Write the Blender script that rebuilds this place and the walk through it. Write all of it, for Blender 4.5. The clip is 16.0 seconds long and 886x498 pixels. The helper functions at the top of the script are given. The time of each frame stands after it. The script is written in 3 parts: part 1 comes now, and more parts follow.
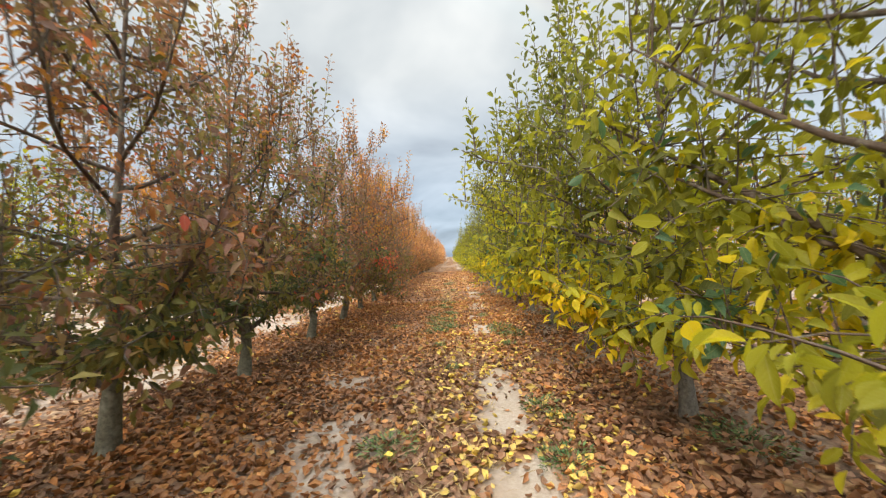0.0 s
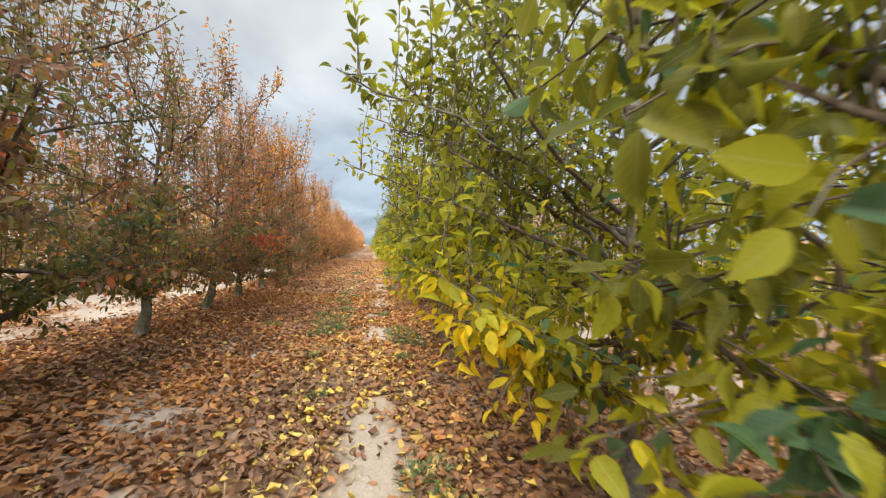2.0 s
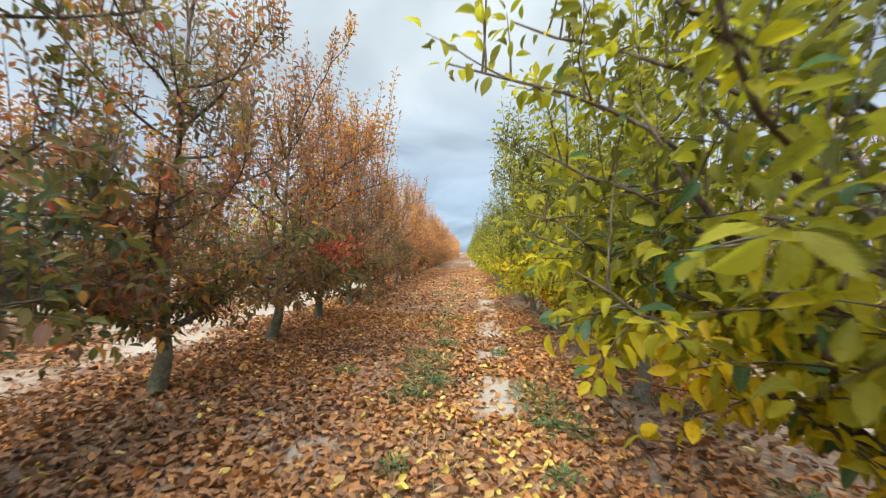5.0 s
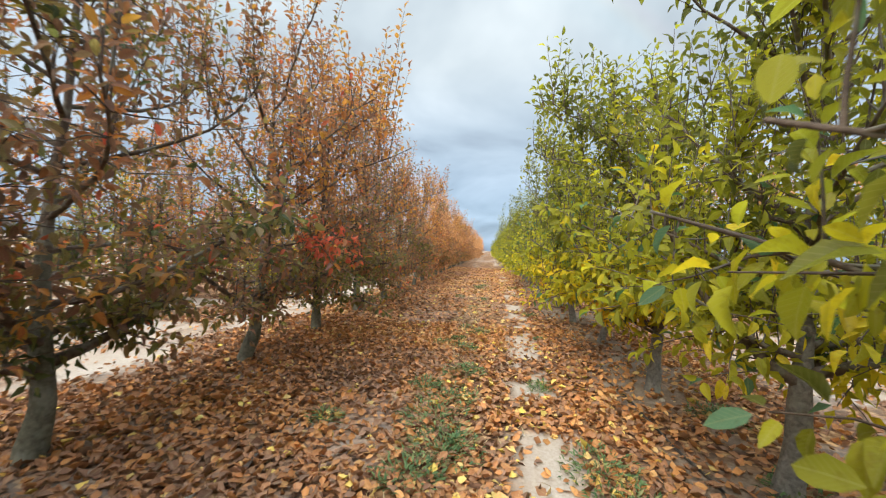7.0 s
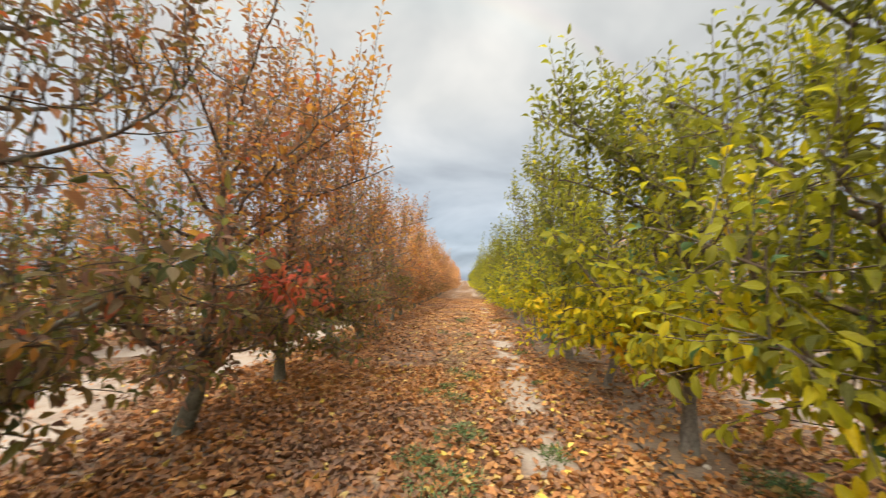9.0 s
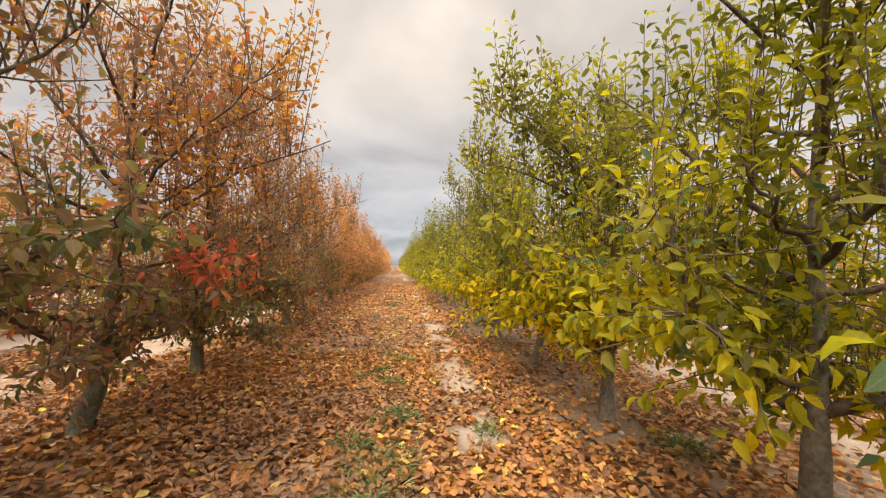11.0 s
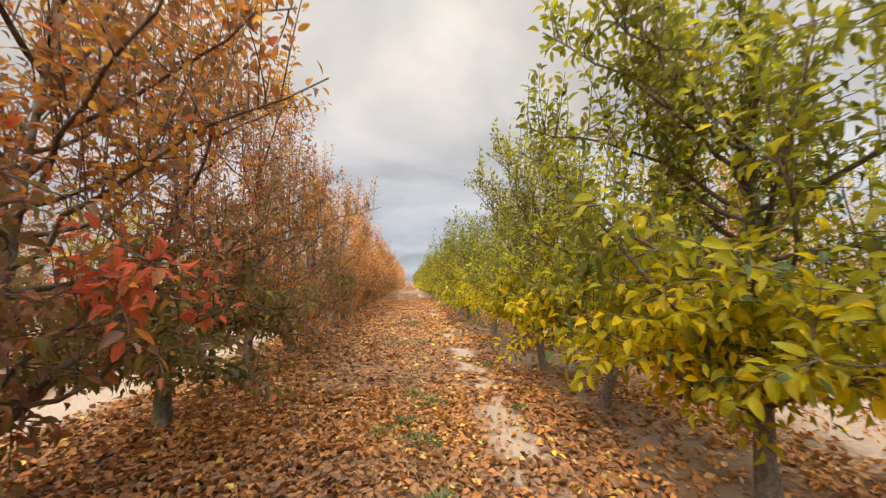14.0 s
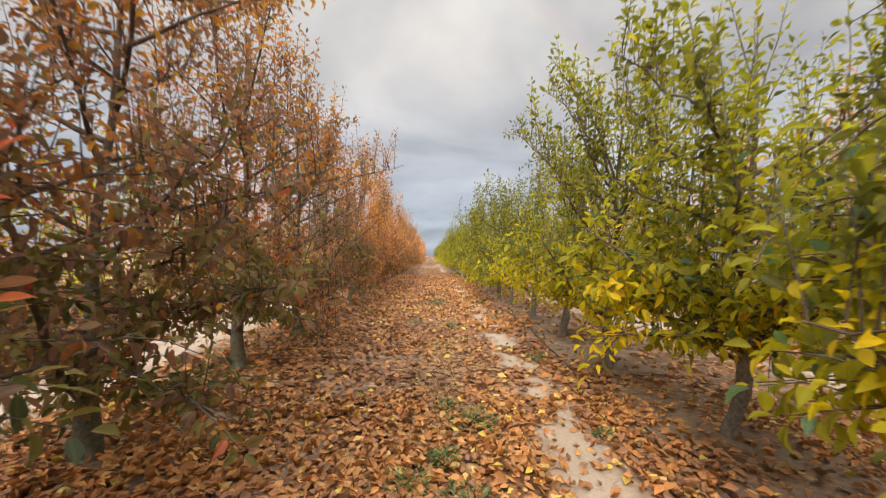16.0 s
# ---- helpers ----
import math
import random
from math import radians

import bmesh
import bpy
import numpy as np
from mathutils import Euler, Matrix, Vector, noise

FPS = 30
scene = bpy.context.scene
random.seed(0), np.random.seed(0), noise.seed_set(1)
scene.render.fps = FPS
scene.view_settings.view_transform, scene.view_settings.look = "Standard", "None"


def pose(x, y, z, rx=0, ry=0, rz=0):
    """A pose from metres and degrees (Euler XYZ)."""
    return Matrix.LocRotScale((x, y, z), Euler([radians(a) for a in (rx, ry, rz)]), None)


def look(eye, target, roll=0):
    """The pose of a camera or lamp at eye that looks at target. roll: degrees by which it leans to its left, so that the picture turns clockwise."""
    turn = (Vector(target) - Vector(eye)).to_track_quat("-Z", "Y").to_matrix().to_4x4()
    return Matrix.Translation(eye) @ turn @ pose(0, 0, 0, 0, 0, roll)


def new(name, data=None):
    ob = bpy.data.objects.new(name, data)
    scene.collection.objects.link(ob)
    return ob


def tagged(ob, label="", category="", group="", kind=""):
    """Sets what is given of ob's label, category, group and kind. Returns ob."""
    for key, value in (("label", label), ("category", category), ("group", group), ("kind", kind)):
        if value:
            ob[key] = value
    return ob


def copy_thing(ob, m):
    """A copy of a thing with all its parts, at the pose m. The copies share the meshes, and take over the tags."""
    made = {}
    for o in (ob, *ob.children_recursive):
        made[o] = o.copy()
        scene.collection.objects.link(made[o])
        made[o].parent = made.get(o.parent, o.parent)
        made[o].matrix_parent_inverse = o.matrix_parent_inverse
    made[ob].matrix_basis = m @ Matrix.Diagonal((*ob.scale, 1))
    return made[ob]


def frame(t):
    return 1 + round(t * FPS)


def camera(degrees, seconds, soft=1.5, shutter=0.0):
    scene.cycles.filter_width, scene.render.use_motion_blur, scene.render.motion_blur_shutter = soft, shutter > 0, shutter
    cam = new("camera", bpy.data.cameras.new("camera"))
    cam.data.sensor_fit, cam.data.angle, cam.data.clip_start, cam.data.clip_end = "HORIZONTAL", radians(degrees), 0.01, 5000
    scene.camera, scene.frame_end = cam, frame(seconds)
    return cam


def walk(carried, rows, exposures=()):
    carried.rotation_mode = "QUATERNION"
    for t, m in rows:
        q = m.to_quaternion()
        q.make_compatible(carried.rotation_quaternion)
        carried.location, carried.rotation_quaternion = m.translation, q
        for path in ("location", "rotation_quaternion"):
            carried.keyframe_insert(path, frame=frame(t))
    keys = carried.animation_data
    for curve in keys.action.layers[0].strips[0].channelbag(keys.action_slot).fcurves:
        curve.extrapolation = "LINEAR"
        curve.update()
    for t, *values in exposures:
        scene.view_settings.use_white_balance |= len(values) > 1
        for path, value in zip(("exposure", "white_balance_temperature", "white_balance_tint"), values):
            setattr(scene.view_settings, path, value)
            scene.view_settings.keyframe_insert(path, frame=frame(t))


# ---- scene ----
cam = camera(95.8, 16.0, soft=1.2, shutter=0.5)
PATH = [  # seconds, x, y, z, pitch, roll, yaw
    (0.0, 0.000, 0.000, 1.300, 91.10, 2.60, 1.10),
    (0.5, 0.087, 0.296, 1.332, 89.50, 2.50, 1.50),
    (1.0, 0.140, 0.616, 1.317, 90.80, -2.30, -9.00),
    (1.5, 0.233, 0.888, 1.290, 90.70, -2.10, -12.60),
    (2.0, 0.340, 1.184, 1.290, 89.80, -2.70, -10.20),
    (2.5, 0.332, 1.498, 1.271, 91.80, -3.30, -10.50),
    (3.0, 0.289, 1.853, 1.268, 91.50, -2.20, -5.40),
    (3.5, 0.302, 2.240, 1.271, 91.40, -3.00, 4.70),
    (6.0, 0.092, 4.159, 1.292, 89.80, -0.90, 2.50),
    (6.5, 0.136, 4.467, 1.296, 90.10, -2.20, 8.70),
    (7.0, 0.104, 4.698, 1.284, 90.00, -2.20, 6.60),
    (7.5, 0.015, 4.921, 1.284, 89.20, -0.90, 4.90),
    (8.0, -0.119, 5.180, 1.272, 90.70, -0.20, 17.80),
    (8.5, -0.115, 5.330, 1.316, 92.30, -0.50, 13.90),
    (9.0, -0.078, 5.346, 1.336, 94.40, -0.90, 3.20),
    (9.5, -0.078, 5.342, 1.340, 94.70, -1.70, -2.00),
    (12.0, -0.188, 5.540, 1.296, 91.20, -0.80, -7.70),
    (12.5, -0.151, 5.755, 1.308, 91.30, -0.80, -8.60),
    (13.0, -0.192, 5.998, 1.276, 91.20, -2.60, -12.20),
    (13.5, -0.273, 6.261, 1.324, 94.20, -1.10, -10.00),
    (14.0, -0.273, 6.581, 1.300, 94.60, -0.50, -4.80),
    (14.5, -0.264, 6.885, 1.288, 91.90, -1.50, -5.20),
    (15.0, -0.370, 7.201, 1.296, 93.10, -1.30, -7.60),
    (15.5, -0.386, 7.549, 1.260, 93.40, -0.80, -3.40),
    (16.0, -0.382, 7.885, 1.264, 91.00, -1.00, -1.90),
]
# the picture turns warmer once the sky closes
walk(cam, [(t, pose(*p)) for t, *p in PATH],
     [(0, 0.38, 7100, 9), (1.5, 0.38, 7050, 9), (2.8, 0.38, 6850, 7), (6.0, 0.37, 6450, 5), (7.5, 0.36, 6500, 5), (8.3, 0.35, 6700, 8), (9.0, 0.30, 7500, 11), (9.5, 0.30, 8250, 15), (12.0, 0.31, 8850, 18), (13.5, 0.25, 8150, 16), (14.6, 0.25, 8250, 17), (16.0, 0.16, 7700, 15)])

# ---- world and sun ----
SUN_ELEV, SUN_AZ = 38, 201          # degrees; the sun stands behind the walker, azimuth clockwise from +y
world = bpy.data.worlds.new("overcast_sky")
scene.world = world
world.use_nodes = True
wn, wl = world.node_tree.nodes, world.node_tree.links
wn.clear()


def wnode(kind, **props):
    n = wn.new(kind)
    for k, v in props.items():
        n.inputs[k].default_value = v
    return n


sky = wnode("ShaderNodeTexSky")
sky.sky_type, sky.sun_disc = "NISHITA", False
sky.sun_elevation, sky.sun_rotation = radians(SUN_ELEV), radians(SUN_AZ)
coord = wnode("ShaderNodeTexCoord")
split = wnode("ShaderNodeSeparateXYZ")
lift = wnode("ShaderNodeMath")
lift.operation = "ADD"
lift.inputs[1].default_value = 0.22
floor_z = wnode("ShaderNodeMath")
floor_z.operation = "MAXIMUM"
floor_z.inputs[1].default_value = 0.05
divx, divy = wnode("ShaderNodeMath"), wnode("ShaderNodeMath")
divx.operation = divy.operation = "DIVIDE"
join = wnode("ShaderNodeCombineXYZ")
wl.new(coord.outputs["Generated"], split.inputs[0])
wl.new(split.outputs["Z"], lift.inputs[0])
wl.new(lift.outputs[0], floor_z.inputs[0])
wl.new(split.outputs["X"], divx.inputs[0])
wl.new(split.outputs["Y"], divy.inputs[0])
for d in (divx, divy):
    wl.new(floor_z.outputs[0], d.inputs[1])
wl.new(divx.outputs[0], join.inputs["X"])
wl.new(divy.outputs[0], join.inputs["Y"])
clouds = wnode("ShaderNodeTexNoise", Scale=1.15, Detail=5.0, Roughness=0.5, Distortion=0.35)
wl.new(join.outputs[0], clouds.inputs["Vector"])
cloud_ramp = wnode("ShaderNodeValToRGB")
cr = cloud_ramp.color_ramp
cr.elements[0].position, cr.elements[0].color = 0.34, (0.40, 0.44, 0.50, 1)
cr.elements[1].position, cr.elements[1].color = 0.62, (0.78, 0.83, 0.88, 1)
e = cr.elements.new(0.48)
e.color = (0.58, 0.64, 0.70, 1)
wl.new(clouds.outputs["Fac"], cloud_ramp.inputs[0])
# a bluer, darker bank of cloud lies near the horizon
bank = wnode("ShaderNodeValToRGB")
bank.color_ramp.elements[0].position, bank.color_ramp.elements[0].color = 0.05, (0.54, 0.66, 0.85, 1)
bank.color_ramp.elements[1].position, bank.color_ramp.elements[1].color = 0.42, (1, 1, 1, 1)
wl.new(split.outputs["Z"], bank.inputs[0])
# an overcast sky is brightest overhead
zenith = wnode("ShaderNodeMapRange")
zenith.inputs["From Min"].default_value, zenith.inputs["From Max"].default_value = 0.66, 0.98
zenith.inputs["To Min"].default_value, zenith.inputs["To Max"].default_value = 1.0, 6.0
wl.new(split.outputs["Z"], zenith.inputs["Value"])
mul = wnode("ShaderNodeMix")
mul.data_type, mul.blend_type = "RGBA", "MULTIPLY"
mul.inputs["Factor"].default_value = 1.0
wl.new(cloud_ramp.outputs[0], mul.inputs[6])
wl.new(bank.outputs[0], mul.inputs[7])
bg_cloud = wnode("ShaderNodeBackground", Strength=0.95)
bg_sky = wnode("ShaderNodeBackground", Strength=0.10)
# a faint rainbow stands opposite the low light, 42 degrees round the point that faces it
opposite = wnode("ShaderNodeVectorMath")
opposite.operation = "DOT_PRODUCT"
opposite.inputs[1].default_value = (-0.173, 0.982, -0.077)
wl.new(coord.outputs["Generated"], opposite.inputs[0])
bow = wnode("ShaderNodeValToRGB")
for k, (p, c) in enumerate([(0.715, (0, 0, 0)), (0.728, (0.040, 0.012, 0.010)), (0.740, (0.042, 0.034, 0.010)), (0.752, (0.016, 0.036, 0.040)), (0.790, (0.020, 0.020, 0.020)), (0.900, (0, 0, 0))]):
    el = bow.color_ramp.elements[k] if k < 2 else bow.color_ramp.elements.new(p)
    el.position, el.color = p, (*c, 1)
wl.new(opposite.outputs["Value"], bow.inputs[0])
add_bow = wnode("ShaderNodeMix")
add_bow.data_type, add_bow.blend_type = "RGBA", "ADD"
add_bow.inputs["Factor"].default_value = 1.0
wl.new(mul.outputs[2], add_bow.inputs[6])
wl.new(bow.outputs[0], add_bow.inputs[7])
wl.new(add_bow.outputs[2], bg_cloud.inputs["Color"])
wl.new(zenith.outputs[0], bg_cloud.inputs["Strength"])
wl.new(sky.outputs[0], bg_sky.inputs["Color"])
wmix = wnode("ShaderNodeMixShader", Fac=0.85)
wl.new(bg_sky.outputs[0], wmix.inputs[1])
wl.new(bg_cloud.outputs[0], wmix.inputs[2])
wout = wnode("ShaderNodeOutputWorld")
wl.new(wmix.outputs[0], wout.inputs["Surface"])

sun = new("sun", bpy.data.lights.new("sun", "SUN"))
sun.data.energy, sun.data.angle, sun.data.color = 3.4, radians(25), (1.0, 0.93, 0.82)
sun_from = Vector((math.sin(radians(SUN_AZ)) * math.cos(radians(SUN_ELEV)), math.cos(radians(SUN_AZ)) * math.cos(radians(SUN_ELEV)), math.sin(radians(SUN_ELEV))))
sun.matrix_world = look(sun_from * 60, (0, 0, 0))


# ---- materials ----
class Nodes:
    """A node material with short calls."""

    def __init__(self, name):
        self.mat = bpy.data.materials.new(name)
        self.mat.use_nodes = True
        self.tree = self.mat.node_tree
        self.bsdf = self.tree.nodes["Principled BSDF"]
        self.out = self.tree.nodes["Material Output"]

    def node(self, kind, **values):
        n = self.tree.nodes.new(kind)
        for k, v in values.items():
            n.inputs[k].default_value = v
        return n

    def link(self, a, b):
        self.tree.links.new(a, b)

    def ramp(self, source, stops):
        n = self.node("ShaderNodeValToRGB")
        els = n.color_ramp.elements
        while len(els) < len(stops):
            els.new(0.5)
        for el, (p, c) in zip(els, stops):
            el.position, el.color = p, (*c, 1)
        self.link(source, n.inputs[0])
        return n.outputs[0]

    def blend(self, fac, a, b, how="MIX"):
        n = self.node("ShaderNodeMix")
        n.data_type, n.blend_type = "RGBA", how
        for value, slot in ((fac, n.inputs[0]), (a, n.inputs[6]), (b, n.inputs[7])):
            if isinstance(value, (int, float)):
                slot.default_value = value
            elif isinstance(value, tuple):
                slot.default_value = (*value, 1)
            else:
                self.link(value, slot)
        return n.outputs[2]

    def noise(self, scale, detail=4.0, rough=0.55, vector=None):
        n = self.node("ShaderNodeTexNoise", Scale=scale, Detail=detail, Roughness=rough)
        if vector is None:
            c = self.node("ShaderNodeTexCoord")
            vector = c.outputs["Object"]
        self.link(vector, n.inputs["Vector"])
        return n.outputs["Fac"]

    def bump(self, height, strength, distance):
        n = self.node("ShaderNodeBump", Strength=strength, Distance=distance)
        self.link(height, n.inputs["Height"])
        self.link(n.outputs[0], self.bsdf.inputs["Normal"])


def leaf_material(name, stops, through_light=0.52, rough=0.5):
    """A leaf: its stage of autumn colour, with some light and shade painted in, is kept leaf by leaf in the attribute
    tone.
    """
    m = Nodes(name)
    a = m.node("ShaderNodeAttribute")
    a.attribute_name = "tone"
    col = m.ramp(a.outputs["Fac"], stops)
    geo = m.node("ShaderNodeNewGeometry")
    vary = m.ramp(geo.outputs["Random Per Island"], [(0.0, (0.74, 0.74, 0.72)), (0.5, (0.98, 0.98, 0.98)), (1.0, (1.28, 1.24, 1.18))])
    col = m.blend(1.0, col, vary, "MULTIPLY")
    spots = m.ramp(m.noise(55.0, 3.0), [(0.30, (0.62, 0.52, 0.42)), (0.48, (1, 1, 1))])
    col = m.blend(0.5, col, spots, "MULTIPLY")
    # midrib and side veins, from the place on the leaf blade (along, across)
    b = m.node("ShaderNodeAttribute")
    b.attribute_name = "blade"
    xyz = m.node("ShaderNodeSeparateXYZ")
    m.link(b.outputs["Vector"], xyz.inputs[0])

    def calc(op, p, q=None):
        n = m.node("ShaderNodeMath")
        n.operation = op
        for slot, value in zip(n.inputs, (p, q)):
            if isinstance(value, (int, float)):
                slot.default_value = value
            elif value is not None:
                m.link(value, slot)
        return n.outputs[0]

    across = calc("ABSOLUTE", xyz.outputs["Y"])
    ribs = calc("SINE", calc("MULTIPLY", calc("SUBTRACT", xyz.outputs["X"], calc("MULTIPLY", across, 0.7)), 48.0))
    vein = calc("MULTIPLY", calc("GREATER_THAN", across, 0.002), calc("MAXIMUM", calc("LESS_THAN", across, 0.030), calc("MULTIPLY", calc("GREATER_THAN", ribs, 0.86), 0.5)))
    col = m.blend(calc("MULTIPLY", vein, 0.30), col, m.blend(0.55, col, (0.62, 0.58, 0.30)))
    m.link(col, m.bsdf.inputs["Base Color"])
    m.bsdf.inputs["Roughness"].default_value = rough
    m.bsdf.inputs["Specular IOR Level"].default_value = 0.30
    m.bump(m.noise(90.0, 3.0), 0.35, 0.004)
    if through_light:
        tr = m.node("ShaderNodeBsdfTranslucent")
        bright = m.blend(1.0, col, (1.25, 1.2, 0.9), "MULTIPLY")
        m.link(bright, tr.inputs["Color"])
        mix = m.node("ShaderNodeMixShader", Fac=through_light)
        m.link(m.bsdf.outputs[0], mix.inputs[1])
        m.link(tr.outputs[0], mix.inputs[2])
        m.link(mix.outputs[0], m.out.inputs["Surface"])
    return m.mat


GREEN_LEAF = leaf_material("yellow_green_apple_leaf", [
    (0.00, (0.125, 0.240, 0.150)), (0.07, (0.095, 0.200, 0.095)), (0.11, (0.105, 0.125, 0.032)), (0.30, (0.250, 0.258, 0.034)),
    (0.52, (0.410, 0.420, 0.034)), (0.72, (0.650, 0.550, 0.028)), (0.88, (0.800, 0.600, 0.035)), (1.00, (0.660, 0.300, 0.050))], 0.60)
RUSSET_LEAF = leaf_material("russet_apple_leaf", [
    (0.00, (0.075, 0.110, 0.062)), (0.14, (0.150, 0.165, 0.055)), (0.28, (0.260, 0.225, 0.070)), (0.40, (0.265, 0.190, 0.110)), (0.50, (0.260, 0.150, 0.130)),
    (0.60, (0.335, 0.168, 0.112)), (0.74, (0.500, 0.195, 0.065)), (0.86, (0.580, 0.330, 0.070)), (0.94, (0.620, 0.170, 0.095)), (1.00, (0.660, 0.130, 0.085))])
ORANGE_LEAF = leaf_material("orange_apple_leaf", [
    (0.00, (0.140, 0.130, 0.050)), (0.25, (0.300, 0.165, 0.080)), (0.50, (0.470, 0.230, 0.115)), (0.75, (0.630, 0.330, 0.160)), (1.00, (0.700, 0.430, 0.210))])
DRY_LEAF = leaf_material("fallen_dry_leaf", [
    (0.00, (0.150, 0.070, 0.042)), (0.22, (0.290, 0.168, 0.115)), (0.45, (0.455, 0.202, 0.080)), (0.66, (0.590, 0.295, 0.110)),
    (0.80, (0.680, 0.450, 0.205)), (0.90, (0.660, 0.490, 0.150)), (1.00, (0.700, 0.540, 0.110))], 0.12, 0.65)
WEED_LEAF = leaf_material("green_weed_leaf", [(0.0, (0.060, 0.120, 0.050)), (0.6, (0.130, 0.215, 0.085)), (1.0, (0.280, 0.290, 0.130))], 0.25)
STRAW = leaf_material("dry_straw", [(0.0, (0.300, 0.215, 0.110)), (1.0, (0.520, 0.420, 0.250))], 0.2, 0.7)


def bark_material(name, dark, pale):
    m = Nodes(name)
    n = m.noise(38.0, 6.0, 0.65)
    col = m.ramp(n, [(0.30, dark), (0.70, pale)])
    lichen = m.ramp(m.noise(7.0, 3.0), [(0.52, (0, 0, 0)), (0.62, (1, 1, 1))])
    col = m.blend(lichen, col, m.blend(0.5, col, (0.27, 0.28, 0.24)))
    m.link(col, m.bsdf.inputs["Base Color"])
    m.bsdf.inputs["Roughness"].default_value = 0.85
    m.bump(n, 0.7, 0.012)
    return m.mat


BARK = bark_material("grey_apple_bark", (0.090, 0.082, 0.074), (0.270, 0.252, 0.230))
MOSSY_BARK = bark_material("olive_grey_apple_bark", (0.060, 0.060, 0.044), (0.175, 0.168, 0.130))
TWIG = bark_material("brown_twig_bark", (0.060, 0.042, 0.034), (0.150, 0.110, 0.085))


def ground_material():
    m = Nodes("orchard_soil_and_litter")
    c = m.node("ShaderNodeTexCoord").outputs["Object"]
    cells = m.node("ShaderNodeTexVoronoi", Scale=17.0, Randomness=1.0)
    warp = m.node("ShaderNodeTexNoise", Scale=9.0, Detail=2.0)
    m.link(c, warp.inputs["Vector"])
    shift = m.blend(0.09, c, warp.outputs["Color"], "ADD")
    m.link(shift, cells.inputs["Vector"])
    one = m.node("ShaderNodeSeparateColor")
    m.link(cells.outputs["Color"], one.inputs[0])
    # shade between fallen leaves is painted in: dark litter tones, cells darker outward
    litter = m.ramp(one.outputs[0], [(0.0, (0.090, 0.046, 0.030)), (0.35, (0.230, 0.115, 0.064)), (0.7, (0.400, 0.215, 0.110)), (1.0, (0.560, 0.360, 0.185))])
    gap_shade = m.ramp(cells.outputs["Distance"], [(0.25, (1, 1, 1)), (0.7, (0.45, 0.42, 0.40))])
    litter = m.blend(1.0, litter, gap_shade, "MULTIPLY")
    fine = m.noise(42.0, 8.0, 0.7, c)
    broad = m.noise(1.3, 4.0, 0.5, c)
    soil = m.ramp(fine, [(0.30, (0.340, 0.288, 0.242)), (0.52, (0.460, 0.400, 0.346)), (0.75, (0.550, 0.490, 0.432))])
    soil = m.blend(m.ramp(broad, [(0.38, (0, 0, 0)), (0.62, (0.55, 0.55, 0.55))]), soil, (0.400, 0.305, 0.230))
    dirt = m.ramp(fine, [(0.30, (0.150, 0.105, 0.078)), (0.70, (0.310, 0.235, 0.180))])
    bare = m.node("ShaderNodeAttribute")
    bare.attribute_name = "bare"
    damp = m.node("ShaderNodeAttribute")
    damp.attribute_name = "dirt"
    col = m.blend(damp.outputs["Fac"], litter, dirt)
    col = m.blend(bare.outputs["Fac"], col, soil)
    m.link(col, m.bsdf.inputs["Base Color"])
    m.bsdf.inputs["Roughness"].default_value = 0.95
    m.bsdf.inputs["Specular IOR Level"].default_value = 0.15
    m.bump(fine, 0.6, 0.012)
    return m.mat


GROUND = ground_material()
HOSE = Nodes("black_drip_hose")
HOSE.bsdf.inputs["Base Color"].default_value = (0.022, 0.022, 0.024, 1)
HOSE.bsdf.inputs["Roughness"].default_value = 0.45
HOSE.link(HOSE.ramp(HOSE.noise(30.0), [(0.35, (0.018, 0.018, 0.020)), (0.75, (0.075, 0.065, 0.055))]), HOSE.bsdf.inputs["Base Color"])

# ---- mesh builders ----
rng = np.random.default_rng(11)


def make_mesh(name, verts, tris, mats, tone=None, slots=None, blade=None):
    verts, tris = np.asarray(verts, np.float32).reshape(-1, 3), np.asarray(tris, np.int32).reshape(-1, 3)
    me = bpy.data.meshes.new(name)
    me.vertices.add(len(verts))
    me.vertices.foreach_set("co", verts.ravel())
    me.loops.add(tris.size)
    me.loops.foreach_set("vertex_index", tris.ravel())
    me.polygons.add(len(tris))
    me.polygons.foreach_set("loop_start", np.arange(0, tris.size, 3, dtype=np.int32))
    if slots is not None:
        me.polygons.foreach_set("material_index", np.asarray(slots, np.int32))
    for m in mats:
        me.materials.append(m)
    if tone is not None:
        a = me.attributes.new("tone", "FLOAT", "POINT")
        a.data.foreach_set("value", np.asarray(tone, np.float32))
    if blade is not None:
        a = me.attributes.new("blade", "FLOAT_VECTOR", "POINT")
        a.data.foreach_set("vector", np.asarray(blade, np.float32).ravel())
    me.update(calc_edges=True)
    me.validate()
    return me


def unit(v):
    return v / np.maximum(np.linalg.norm(v, axis=-1, keepdims=True), 1e-9)


